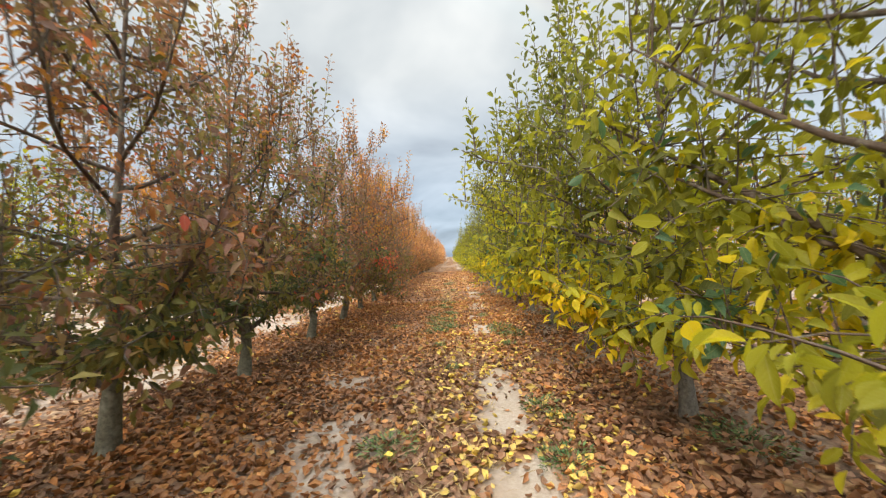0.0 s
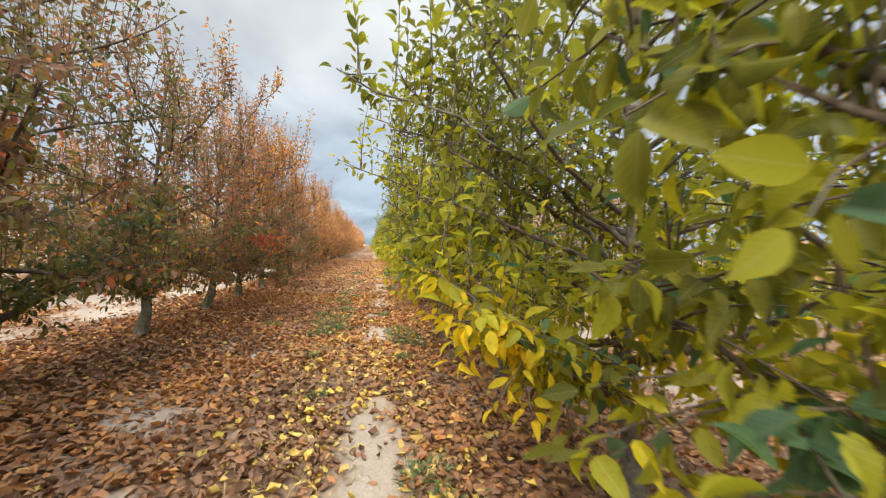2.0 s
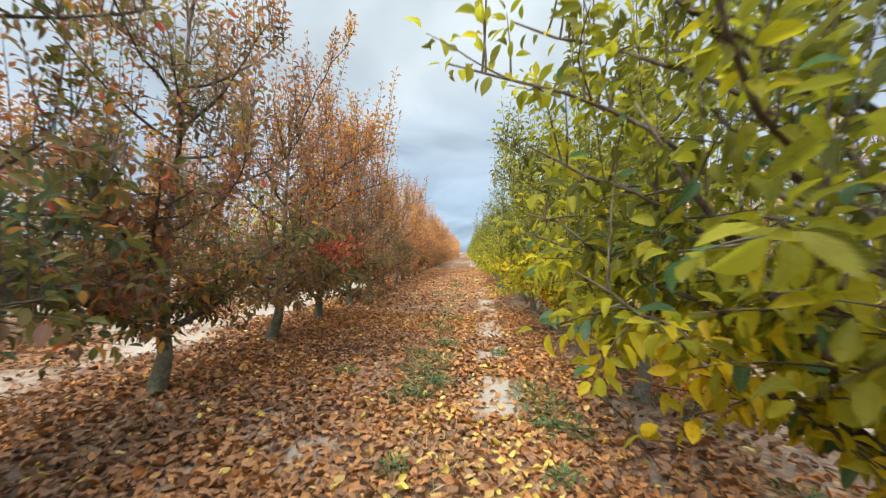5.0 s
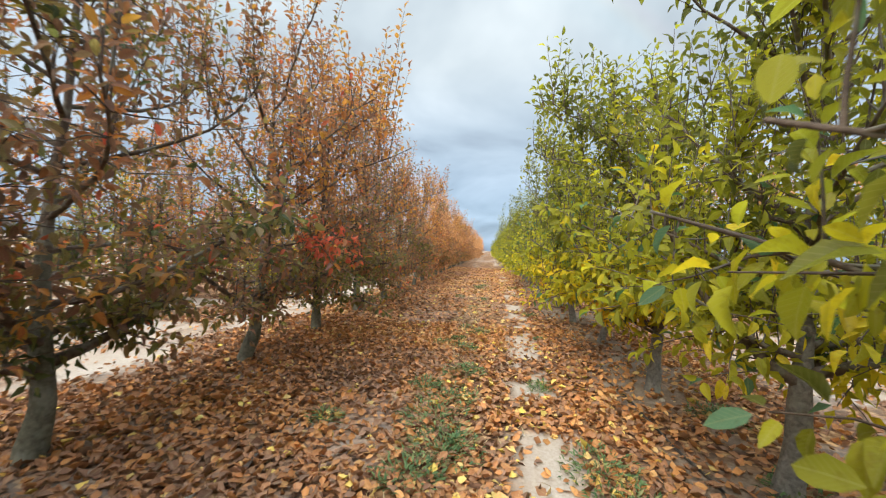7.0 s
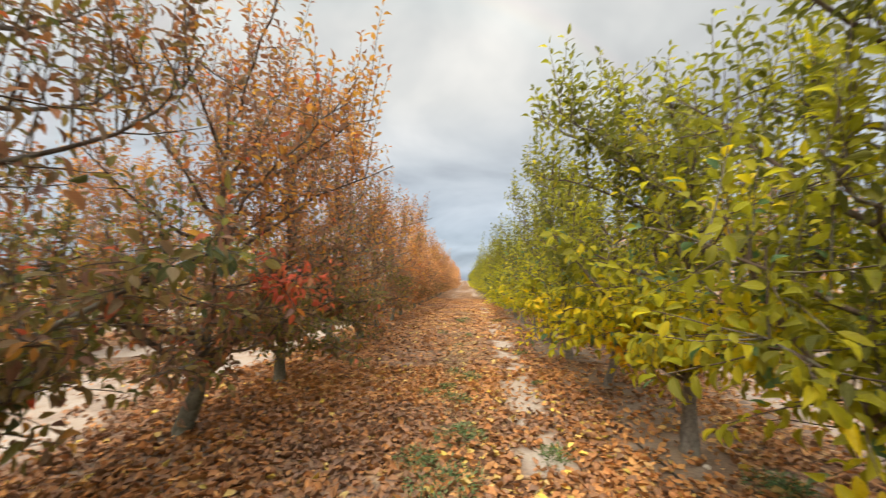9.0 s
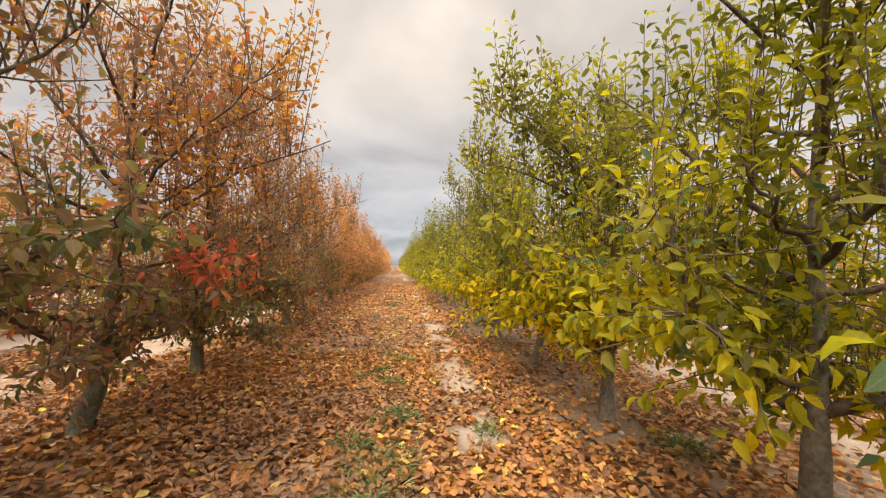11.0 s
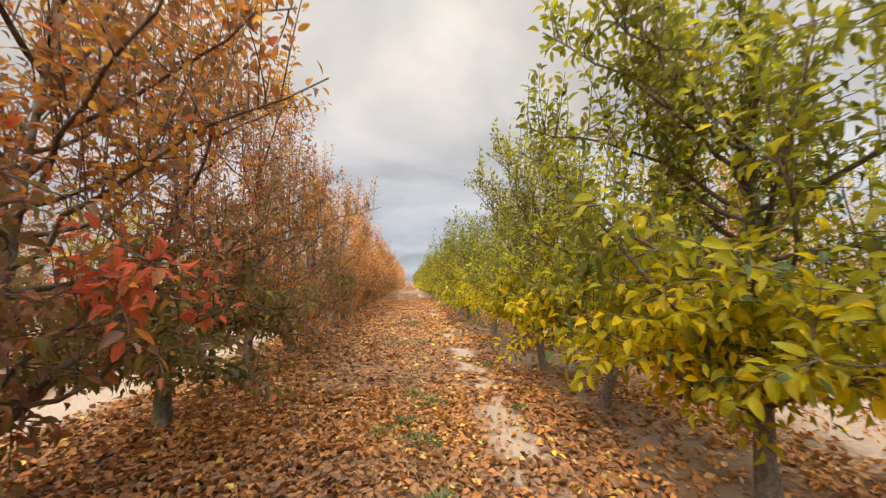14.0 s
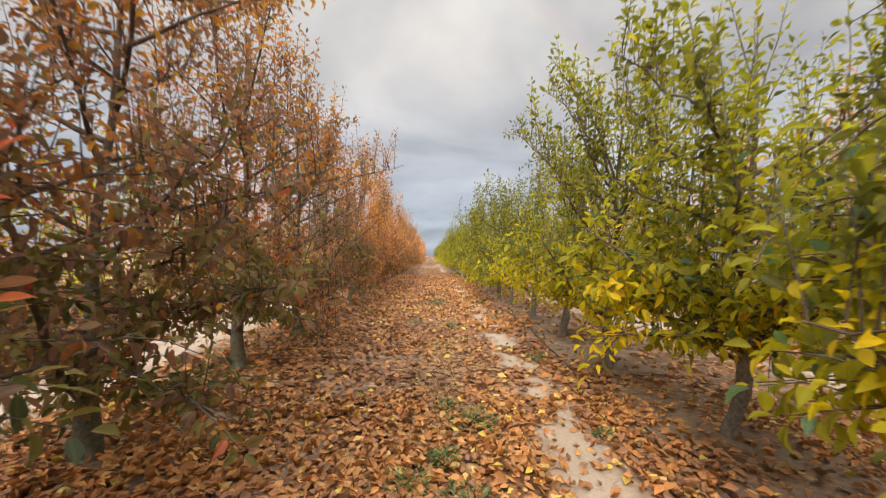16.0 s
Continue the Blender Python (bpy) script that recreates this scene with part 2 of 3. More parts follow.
# Leaf outlines: along the leaf, across it, out of its plane.
def leaf_shape(stations, petiole):
    """A folded leaf blade from stations (along, half width, fold, droop of the midrib)."""
    v, f = [(0, 0, 0)], []
    for a, w, h, d in stations:
        v += [(a, -w, h + d), (a, 0, d), (a, w, h + d)]
    n = len(v)
    v.append((1, 0, stations[-1][3] * 1.7))
    f += [(0, 2, 1), (0, 3, 2)]
    for k in range(len(stations) - 1):
        p, q = 1 + 3 * k, 4 + 3 * k
        f += [(p, p + 1, q + 1), (p, q + 1, q), (p + 1, p + 2, q + 2), (p + 1, q + 2, q + 1)]
    f += [(n - 3, n - 2, n), (n - 2, n - 1, n)]
    if petiole:
        v += [(-.32, -.014, 0.01), (-.32, .014, 0.01)]
        f.append((n + 1, n + 2, 0))
    return np.array(v, float), np.array(f)


LEAF_FINE = leaf_shape([(.07, .17, .03, 0), (.22, .35, .08, -.01), (.42, .455, .12, -.02), (.62, .43, .12, -.04), (.80, .29, .08, -.08), (.92, .13, .03, -.12)], True)
LEAF_NEAR = leaf_shape([(.18, .33, .08, 0), (.48, .46, .13, -.02), (.78, .31, .08, -.12)], False)
LEAF_DRY = (np.array([(0, 0, .05), (.40, -.44, .24), (.45, 0, -.02), (.40, .44, .16), (.75, -.26, .20), (.78, .28, .10), (1, 0, .18)]), np.array([(0, 2, 1), (0, 3, 2), (1, 2, 4), (2, 3, 5), (4, 2, 6), (2, 5, 6)]))
LEAF_MID = (np.array([(0, 0, 0), (.42, -.45, .08), (.45, 0, -.03), (.42, .45, .08), (1, 0, -.20)]), np.array([(0, 2, 1), (0, 3, 2), (1, 2, 4), (2, 3, 4)]))
LEAF_FAR = (np.array([(0, 0, 0), (.45, -.45, .0), (.45, .45, .05), (1, 0, -.1)]), np.array([(0, 2, 1), (1, 2, 3)]))
BLADE = (np.array([(0, -.03, 0), (0, .03, 0), (.5, -.025, .03), (.5, .025, .03), (1, 0, -.12)]), np.array([(0, 1, 3), (0, 3, 2), (2, 3, 4)]))


def leaf_cloud(name, shape, P, D, N, length, width, tone, mat, curl=None):
    """One mesh of many leaves: places P, axes D, normals N."""
    tv, tf = shape
    D = unit(D)
    S = unit(np.cross(D, N))
    N = np.cross(S, D)
    n = len(P)
    curl = np.ones(n) if curl is None else curl
    v = (P[:, None] + D[:, None] * (tv[None, :, 0, None] * length[:, None, None]) + S[:, None] * (tv[None, :, 1, None] * width[:, None, None])
         + N[:, None] * (tv[None, :, 2, None] * (length * curl)[:, None, None]))
    f = tf[None] + (np.arange(n) * len(tv))[:, None, None]
    return make_mesh(name, v, f, [mat], np.repeat(tone, len(tv)), blade=np.tile(tv * [1, 1, 0], (n, 1)) if len(tv) > 5 else None)


def tube(points, radii, sides):
    """Vertices and triangles of a tapered tube along a line of points."""
    p = np.asarray(points, float)
    t = unit(np.gradient(p, axis=0))
    ref = np.where(np.abs(t[:, 2:3]) > 0.8, [[1.0, 0, 0]], [[0, 0, 1.0]])
    a = unit(np.cross(t, ref))
    b = np.cross(t, a)
    ang = np.linspace(0, 2 * np.pi, sides, endpoint=False)
    ring = a[:, None] * np.cos(ang)[None, :, None] + b[:, None] * np.sin(ang)[None, :, None]
    v = (p[:, None] + ring * np.asarray(radii)[:, None, None]).reshape(-1, 3)
    i, j = np.meshgrid(np.arange(len(p) - 1), np.arange(sides), indexing="ij")
    k = (j + 1) % sides
    q = np.stack([i * sides + j, i * sides + k, (i + 1) * sides + k, (i + 1) * sides + j], -1).reshape(-1, 4)
    f = np.concatenate([q[:, [0, 1, 2]], q[:, [0, 2, 3]]])
    cap = len(v)
    v = np.vstack([v, p[-1:] + t[-1:] * radii[-1]])
    last = (len(p) - 1) * sides
    f = np.vstack([f, [(last + n, last + (n + 1) % sides, cap) for n in range(sides)]])
    return v, f


def joined(pieces):
    vs, fs, n = [], [], 0
    for v, f in pieces:
        vs.append(v)
        fs.append(f + n)
        n += len(v)
    return np.vstack(vs), np.vstack(fs)


def used(verts, tris):
    """The vertices that the triangles use, and the triangles on them."""
    ids, back = np.unique(tris, return_inverse=True)
    return verts[ids], back.reshape(-1, 3)


def part(name, mesh, parent, label="", kind=""):
    ob = new(name, mesh)
    ob.parent = parent
    return tagged(ob, label, kind=kind)


LATTICE = np.random.default_rng(5).random((256, 256))


def vnoise(x, y, scale, seed=0):
    """Smooth value noise in 0..1."""
    x, y = np.asarray(x, float) * scale + 17.3 * seed, np.asarray(y, float) * scale + 41.7 * seed
    i, j = np.floor(x).astype(int), np.floor(y).astype(int)
    u, v = x - i, y - j
    u, v = u * u * (3 - 2 * u), v * v * (3 - 2 * v)
    g = lambda a, b: LATTICE[a % 256, b % 256]
    return (g(i, j) * (1 - u) + g(i + 1, j) * u) * (1 - v) + (g(i, j + 1) * (1 - u) + g(i + 1, j + 1) * u) * v


def step(a, b, x):
    t = np.clip((x - a) / (b - a), 0, 1)
    return t * t * (3 - 2 * t)


# ---- ground ----
LEFT_X, RIGHT_X, ROW_GAP = -2.38, 1.70, 4.08


def track_x(y):
    return 0.36 + 0.030 * np.clip(y - 2, 0, 14)


def ground_height(x, y):
    near = 1 - step(20, 45, np.abs(y))
    h = 0.030 * (vnoise(x, y, 0.9, 1) - 0.5) + 0.016 * (vnoise(x, y, 4.0, 2) - 0.5) + 0.008 * (vnoise(x, y, 11.0, 3) - 0.5)
    h -= 0.022 * np.exp(-((x - track_x(y)) / 0.22) ** 2) + 0.016 * np.exp(-((x + 1.0) / 0.28) ** 2)
    for row in (LEFT_X, RIGHT_X):
        h += 0.035 * np.exp(-((x - row) / 0.45) ** 2)
    return h * (0.25 + 0.75 * near)


def ground_bare(x, y):
    """How bare of leaves the pale trodden soil is."""
    n = 0.6 * vnoise(x, y, 1.9, 4) + 0.4 * vnoise(x, y, 5.5, 5)
    right = np.exp(-((x - track_x(y)) / 0.24) ** 4) * step(0.44 + 0.08 * step(6.5, 9, y), 0.54 + 0.06 * step(6.5, 9, y), n)
    left = np.exp(-((x + 1.0 - 0.15 * np.sin(y)) / 0.38) ** 4) * step(0.43 + 0.11 * step(5.5, 7.5, y), 0.55 + 0.08 * step(5.5, 7.5, y), n) * (0.85 - 0.55 * step(6.5, 8.0, y))
    n2 = 0.7 * vnoise(x, y, 0.8, 6) + 0.3 * vnoise(x, y, 5.0, 7)
    beyond = np.maximum(step(-3.0, -3.5, x), 0.8 * step(2.8, 3.4, x)) * step(0.42, 0.58, n2)
    lane = np.exp(-((x + 3.95 + 0.1 * np.sin(0.6 * y)) / 0.38) ** 4) * step(0.25, 0.55, n) * 0.70
    middle = step(0.66, 0.76, n2) * 0.4
    return np.clip(np.maximum.reduce([right, left, lane, beyond, middle]), 0, 1)


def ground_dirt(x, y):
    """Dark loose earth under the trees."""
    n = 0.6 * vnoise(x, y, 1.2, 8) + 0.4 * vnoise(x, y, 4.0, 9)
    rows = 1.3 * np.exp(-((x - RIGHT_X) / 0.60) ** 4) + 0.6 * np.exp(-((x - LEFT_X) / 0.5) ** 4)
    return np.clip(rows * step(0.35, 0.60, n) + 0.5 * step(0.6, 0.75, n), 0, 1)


def grid_lines(fine_from, fine_to, spacing, far):
    inner = np.arange(fine_from, fine_to + 1e-6, spacing)
    out = [spacing]
    while sum(out) < far:
        out.append(out[-1] * 1.22)
    outer = np.cumsum(out)
    return np.concatenate([(fine_from - outer)[::-1], inner, fine_to + outer])


gx, gy = grid_lines(-7.5, 7.0, 0.10, 600), grid_lines(-1.5, 18.0, 0.10, 900)
GXX, GYY = np.meshgrid(gx, gy)
gv = np.stack([GXX, GYY, ground_height(GXX, GYY)], -1).reshape(-1, 3)
gi, gj = np.meshgrid(np.arange(len(gy) - 1), np.arange(len(gx) - 1), indexing="ij")
w = len(gx)
corner = (gi * w + gj).ravel()
gt = np.concatenate([np.stack([corner, corner + 1, corner + w + 1], -1), np.stack([corner, corner + w + 1, corner + w], -1)])
ground_mesh = make_mesh("ground", gv, gt, [GROUND])
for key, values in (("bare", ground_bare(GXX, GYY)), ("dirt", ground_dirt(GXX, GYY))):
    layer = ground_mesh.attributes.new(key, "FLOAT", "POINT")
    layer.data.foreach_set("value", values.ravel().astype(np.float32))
ground = tagged(new("ground", ground_mesh), "pale trodden orchard soil with brown leaf litter", "ground", kind="structure")

# ---- apple trees ----
UP = np.array([0.0, 0.0, 1.0])


def crown_radius(z, wide):
    low, high = wide if isinstance(wide, tuple) else (wide, wide)
    return np.interp(z, [1.3, 2.1], [low, high]) * np.interp(z, [0.45, 0.8, 1.2, 2.0, 2.8, 3.4, 3.9, 4.4], [0.80, 1.10, 1.22, 1.22, 1.08, 0.85, 0.55, 0.20])


class Leaves:
    def __init__(self):
        self.P, self.D, self.N, self.L = [], [], [], []

    def along(self, r, line, first, gap, size, lift, droop):
        """Leaves in a spiral along a twig, from the fraction first on."""
        seg = np.linalg.norm(np.diff(line, axis=0), axis=1)
        s = np.concatenate([[0], np.cumsum(seg)])
        at = np.arange(s[-1] * first, s[-1], gap)
        if len(at) == 0:
            return
        at = at + r.uniform(-0.4, 0.4, len(at)) * gap
        at = np.append(np.clip(at, 0, s[-1]), s[-1])
        p = np.stack([np.interp(at, s, line[:, k]) for k in range(3)], -1)
        t = unit(np.stack([np.interp(at, s, np.gradient(line[:, k], s)) for k in range(3)], -1))
        a = unit(np.cross(t, np.where(np.abs(t[:, 2:3]) > 0.85, [[1.0, 0, 0]], [[0, 0, 1.0]])))
        b = np.cross(t, a)
        phi = np.arange(len(at)) * 2.4 + r.uniform(0, 6.3) + r.uniform(-.5, .5, len(at))
        out = a * np.cos(phi)[:, None] + b * np.sin(phi)[:, None]
        d = unit(out + t * (lift + r.uniform(-.3, .3, len(at)))[:, None] + UP * (-droop + r.normal(0, .22, len(at)))[:, None])
        d[-1] = unit(t[-1] + 0.3 * out[-1])
        n = unit(UP * 0.9 + 0.5 * t + r.normal(0, .55, (len(at), 3)))
        self.P.append(p + d * (0.3 * size))
        self.D.append(d)
        self.N.append(n)
        self.L.append(size * r.uniform(.62, 1.18, len(at)))

    def done(self):
        return tuple(np.concatenate(x) for x in (self.P, self.D, self.N, self.L))


def bent(r, start, way, length, bends, rise, wobble):
    """A wandering line that turns upward as it goes."""
    pts, d = [np.array(start, float)], unit(np.array(way, float))
    for _ in range(bends):
        d = unit(d + UP * rise / bends + r.normal(0, wobble, 3))
        pts.append(pts[-1] + d * length / bends)
    return np.array(pts)


def toward(r, start, tip, bends):
    """A limb from the trunk that leaves it flat and turns up to the tip."""
    s, e = np.array(start, float), np.array(tip, float)
    mid = s + (e - s) * ([0.38, 0.38, 0.68] if tip[2] > 1.85 else [0.55, 0.55, 0.55])
    u = np.linspace(0, 1, bends + 1)[:, None]
    line = (1 - u) ** 2 * s + 2 * u * (1 - u) * mid + u ** 2 * e
    line[1:-1] += r.normal(0, 0.022, (bends - 1, 3))
    return line


def aisle_clear(x, y, px, z):
    """Whether a point at px, height z, of a tree at x, y leaves the aisle free, as passing machines keep it."""
    if abs(x - RIGHT_X) < 0.3:
        return px > np.where(z < 1.85, 0.42 if 4 < y < 6 else 0.55, -0.02 if y < 6 else 0.42)
    if abs(x - LEFT_X) < 0.3:
        return px < np.where(z < 1.85, -1.00, -0.64 if 8 < y < 9 else -0.95)
    return px == px


def tree(x, y, seed, detail, mat, tone_of, height=4.2, wide=1.0, tips=(), face=0.0, leaf_parts=0, open_top=0.0, first=0.48, dense=1.0, label="", group=""):
    """An apple tree with a trunk, limbs, twigs with upright shoots, and leaves. detail 2: near, 1: middle, 0: far."""
    r = np.random.default_rng(seed)
    base = Vector((x, y, float(ground_height(np.array(x), np.array(y)))))
    thing = tagged(new("apple_tree"), label, "apple tree", group)
    thing.location = base
    lv = Leaves()
    zs = np.array([-0.04, 0.04, 0.3, 0.6, 1.0, 1.5, 2.0, 2.6, 3.2, height - 0.55])
    lean = r.normal(0, 0.05, 2)
    wander = np.cumsum(r.normal(0, 0.022, (len(zs), 2)), axis=0) * (zs > 0.2)[:, None]
    trunk = np.column_stack([lean[0] * zs + wander[:, 0], lean[1] * zs + wander[:, 1], zs])
    rad = (0.86 if mat is GREEN_LEAF else 1.0) * np.interp(zs, [-0.05, 0.05, 0.3, 0.6, 1.5, 2.6, 4.0], [0.086, 0.074, 0.062, 0.050, 0.028, 0.016, 0.006]) * r.uniform(.92, 1.08)
    sides = (5, 7, 12)[detail]
    fine = np.linspace(zs[0], zs[-1], (8, 14, 30)[detail])
    fx = np.stack([np.interp(fine, zs, trunk[:, k]) for k in range(3)], -1)
    tv, tf = tube(fx, np.interp(fine, zs, rad), sides)
    if detail == 2:
        knob = vnoise(tv[:, 0] * 9 + tv[:, 1] * 7, tv[:, 2] * 5, 1.0, seed) - 0.5
        tv[:, :2] += (tv[:, :2] - np.stack([np.interp(tv[:, 2], fx[:, 2], fx[:, k]) for k in (0, 1)], -1)) * knob[:, None] * 0.4
    up = tv[tf].mean(1)[:, 2] > 1.15
    part("trunk", make_mesh("trunk", *used(tv, tf[~up]), [BARK if mat is GREEN_LEAF else MOSSY_BARK]), thing, "grey weathered bark" if mat is GREEN_LEAF else "dark olive-grey bark")
    part("leader", make_mesh("leader", *used(tv, tf[up]), [TWIG]), thing, "darker brown upper stem")

    def on_trunk(z):
        return np.array([np.interp(z, zs, trunk[:, 0]), np.interp(z, zs, trunk[:, 1]), z])

    limbs = []
    count = (11, 17, 24)[detail]
    turn = r.uniform(0, 6.3)
    for n in range(count):
        z0 = first + (height - 1.15 - first) * ((n + r.uniform(0, .6)) / count) ** 1.3
        az = turn + n * 2.4 + r.normal(0, .25)
        flat = float(np.interp(z0, [0.45, 1.7], [0, 1]))
        way = np.array([math.cos(az), math.sin(az), -0.06 + 0.38 * flat + r.uniform(-.08, .15)])
        reach = crown_radius(z0 + 0.1 + 0.25 * flat, wide) * r.uniform(.80, 1.05) * (1 + 0.10 * abs(math.sin(az)))
        fork = 1.0 if detail and n < 4 else 0.0
        way[2] += 0.55 * fork
        limbs.append((bent(r, on_trunk(z0), way, reach * (1.10 + 0.45 * fork), 7, 0.06 + 0.70 * flat + 0.5 * fork, 0.10), 0.021 - 0.003 * z0 + r.uniform(0, .006) + 0.010 * fork, 0))
    for tip in tips:
        tip = np.array(tip, float) - base
        z0 = max(0.5, min(height - 1.2, tip[2] - 0.35 - 0.30 * np.hypot(tip[0], tip[1])))
        limbs.append((toward(r, on_trunk(z0), tip, 9), 0.017, 1))
    russet = mat is RUSSET_LEAF
    leaf = (0.165, 0.102, 0.070 if russet else 0.076)[detail]
    gap = (0.080, 0.041, 0.032)[detail]
    for line, thick, long_shoot in limbs:
        free = aisle_clear(x, y, line[:, 0] + x, line[:, 2])
        if not free.all() and not (long_shoot and line[-1, 2] > 1.85):
            line = line[:max(3, int(np.argmin(free)))]
        radii = np.linspace(thick, 0.004, len(line))
        pieces = [tube(line, radii, (3, 4, 7)[detail])]
        seg = np.linalg.norm(np.diff(line, axis=0), axis=1)
        s = np.concatenate([[0], np.cumsum(seg)])
        span = s[-1]
        along = lambda q: np.array([np.interp(q * span, s, line[:, k]) for k in range(3)])
        low = line[0, 2] < 1.05
        twigs = int((9, 14, 17)[detail] * max(0.6, span / 1.2) * ((1.8 if russet and y < 7 else 1.1 if russet and y < 9 else 1.45) if low else 1.0) * dense)
        for k in range(twigs + 5 * long_shoot):
            q = r.uniform(.12 if low else .2, 1.0)
            if k >= twigs:
                q = r.uniform(.60, .96)
            p = along(q)
            if k < twigs and r.random() < open_top * np.interp(p[2], [1.0, 2.4], [0, 1]):
                continue
            upright = r.random() < (0.30 if low else 0.62) or k >= twigs and line[-1, 2] > 1.5
            if upright:
                way = np.array([r.normal(0, .15), r.normal(0, .15), 1.0])
                length = r.uniform(.32, .98) * (0.75 if low else 1.0) * np.interp(p[2], [1, 3, 4], [0.75, 1.0, 0.6])
                if k >= twigs:
                    length = r.uniform(.18, .42)
                length = min(length, max(0.15, height + r.uniform(-.3, .35) - p[2]))
                tw = bent(r, p, way, length, 5, 0.25, 0.05)
                how = (0.12, gap * 1.05, leaf * 0.95, 0.72, -0.05)
            else:
                a = r.uniform(0, 6.3)
                way = np.array([math.cos(a), math.sin(a), r.uniform(-.35, .45)])
                tw = bent(r, p, way, r.uniform(.18, .50), 4, -0.25 if low else 0.3, 0.13)
                how = (0.05, gap, leaf * (1.2 if low else 1.0), 0.35, 0.55 if low else 0.38)
            if not aisle_clear(x, y, tw[:, 0] + x, tw[:, 2]).all():
                continue
            lv.along(r, tw, *how)
            if detail == 2 or detail == 1 and k % 3 == 0:
                pieces.append(tube(tw, np.linspace(0.0055, 0.002, len(tw)), 3))
        lv.along(r, line, 0.30, gap * 1.1, leaf, 0.3, 0.25)
        if detail == 2 and len(pieces) > 1:
            limb = part("limb", make_mesh("limb", *pieces[0], [TWIG]), thing)
            part("side_growth", make_mesh("side_growth", *joined(pieces[1:]), [TWIG]), limb, "thin brown side shoots", "stuff")
        else:
            part("limb", make_mesh("limb", *joined(pieces), [TWIG]), thing)
    # the leader ends in a few upright shoots of its own
    for k in range((3, 6, 14)[detail]):
        z0 = height - 0.55 - r.uniform(0, 1.3)
        tw = bent(r, on_trunk(z0), (r.normal(0, .35), r.normal(0, .35), 1), r.uniform(.45, .8), 5, 0.4, 0.06)
        lv.along(r, tw, 0.1, gap, leaf * 0.95, 0.95, -0.05)
        part("shoot", make_mesh("shoot", *tube(tw, np.linspace(0.008, 0.002, len(tw)), 4), [TWIG]), thing)
    P, D, N, L = lv.done()
    # machines keep the aisle clear between the rows
    keep = aisle_clear(x, y, P[:, 0] + x, P[:, 2])
    keep &= P[:, 2] > (0.25 if russet and y < 7 else 0.42 if 6 < y < 11.5 and not russet else 0.22 if y > 9 else 0.30) + r.normal(0, .07, len(P))
    P, D, N, L = P[keep], D[keep], N[keep], L[keep]
    tone = np.clip(tone_of(r, P, P + np.array(base)), 0, 1)
    width = L * r.uniform(.36, .55, len(L)) / 0.92
    curl = r.uniform(.3, 2.2, len(L))
    if leaf_parts:
        pick = np.argsort(np.abs(P[:, 0] + x - face) + 0.12 * P[:, 2] + r.uniform(0, .35, len(P)))[:leaf_parts]
        for n in pick:
            d, s = unit(D[n]), unit(np.cross(D[n], N[n]))
            m = Matrix((d * L[n], s * width[n], np.cross(s, d) * L[n])).transposed().to_4x4()
            m.translation = Vector(P[n])
            ob = part("leaf", single_leaf(mat, tone[n], int(curl[n] > 1.2)), thing)
            ob.matrix_basis = m
        rest = np.ones(len(P), bool)
        rest[pick] = False
        P, D, N, L, tone, width, curl = P[rest], D[rest], N[rest], L[rest], tone[rest], width[rest], curl[rest]
    halves = [(LEAF_FAR, LEAF_MID, LEAF_MID)[detail]]
    side = np.zeros(len(P), int)
    if leaf_parts:
        halves = [LEAF_MID, LEAF_NEAR]
        side = (np.sign(face - x) * P[:, 0] > 0.15).astype(int)
    for k, shape in enumerate(halves):
        h = side == k
        part("foliage", leaf_cloud("foliage", shape, P[h], D[h], N[h], L[h], width[h], tone[h], mat, curl[h]), thing, kind="stuff")
    return thing


LEAF_MESHES = {}


def single_leaf(mat, tone, curled):
    key = (mat.name, round(float(tone) * 16), curled)
    if key not in LEAF_MESHES:
        v = LEAF_FINE[0] * [1, 1, 1.7 if curled else 0.7]
        LEAF_MESHES[key] = make_mesh("leaf", v, LEAF_FINE[1], [mat], np.full(len(v), key[1] / 16), blade=LEAF_FINE[0] * [1, 1, 0])
    return LEAF_MESHES[key]


def clump(w, scale, seed):
    return vnoise(w[:, 0] + 0.7 * w[:, 2], w[:, 1] + 0.9 * w[:, 2], scale, seed) - 0.5


def green_tone(yellow=0.0, spots=()):
    def tone(r, p, w):
        # tops toned darker: greener young shoots, plus their back-lit shade painted in
        t = 0.30 + yellow + 0.20 * step(1.5, 0.75, p[:, 2]) - 0.11 * step(1.6, 2.6, p[:, 2]) + 0.46 * clump(w, 2.1, 21) + r.normal(0, .13, len(p))
        t = np.clip(t, 0.14, 0.97)
        t = np.where((r.random(len(p)) < 0.06) & (p[:, 2] < 1.9), r.uniform(0, .07, len(p)), t)
        for sx, sy, sz, sr, st in spots:
            near = np.linalg.norm(w - [sx, sy, sz], axis=1) < sr * r.uniform(.3, 1.5, len(p))
            t = np.where(near, st + r.normal(0, .04, len(p)), t)
        return t
    return tone


def russet_tone(shift=0.0, spots=()):
    def tone(r, p, w):
        t = 0.22 + shift * (0.70 + 0.30 * step(0.5, 1.8, p[:, 2])) + (0.25 - shift * 0.3) * step(0.6, 2.3, p[:, 2]) + 0.08 * step(2.3, 3.6, p[:, 2])
        t = t + 0.62 * clump(w, 1.7, 31) + r.normal(0, .13, len(p))
        t = np.clip(t, 0.02, 0.84)
        t = np.where(r.random(len(p)) < 0.03, r.uniform(.82, 1, len(p)), t)
        for sx, sy, sz, sr, st in spots:
            near = np.linalg.norm(w - [sx, sy, sz], axis=1) < sr * r.uniform(.3, 1.5, len(p))
            t = np.where(near, st + r.normal(0, .04, len(p)), t)
        return t
    return tone


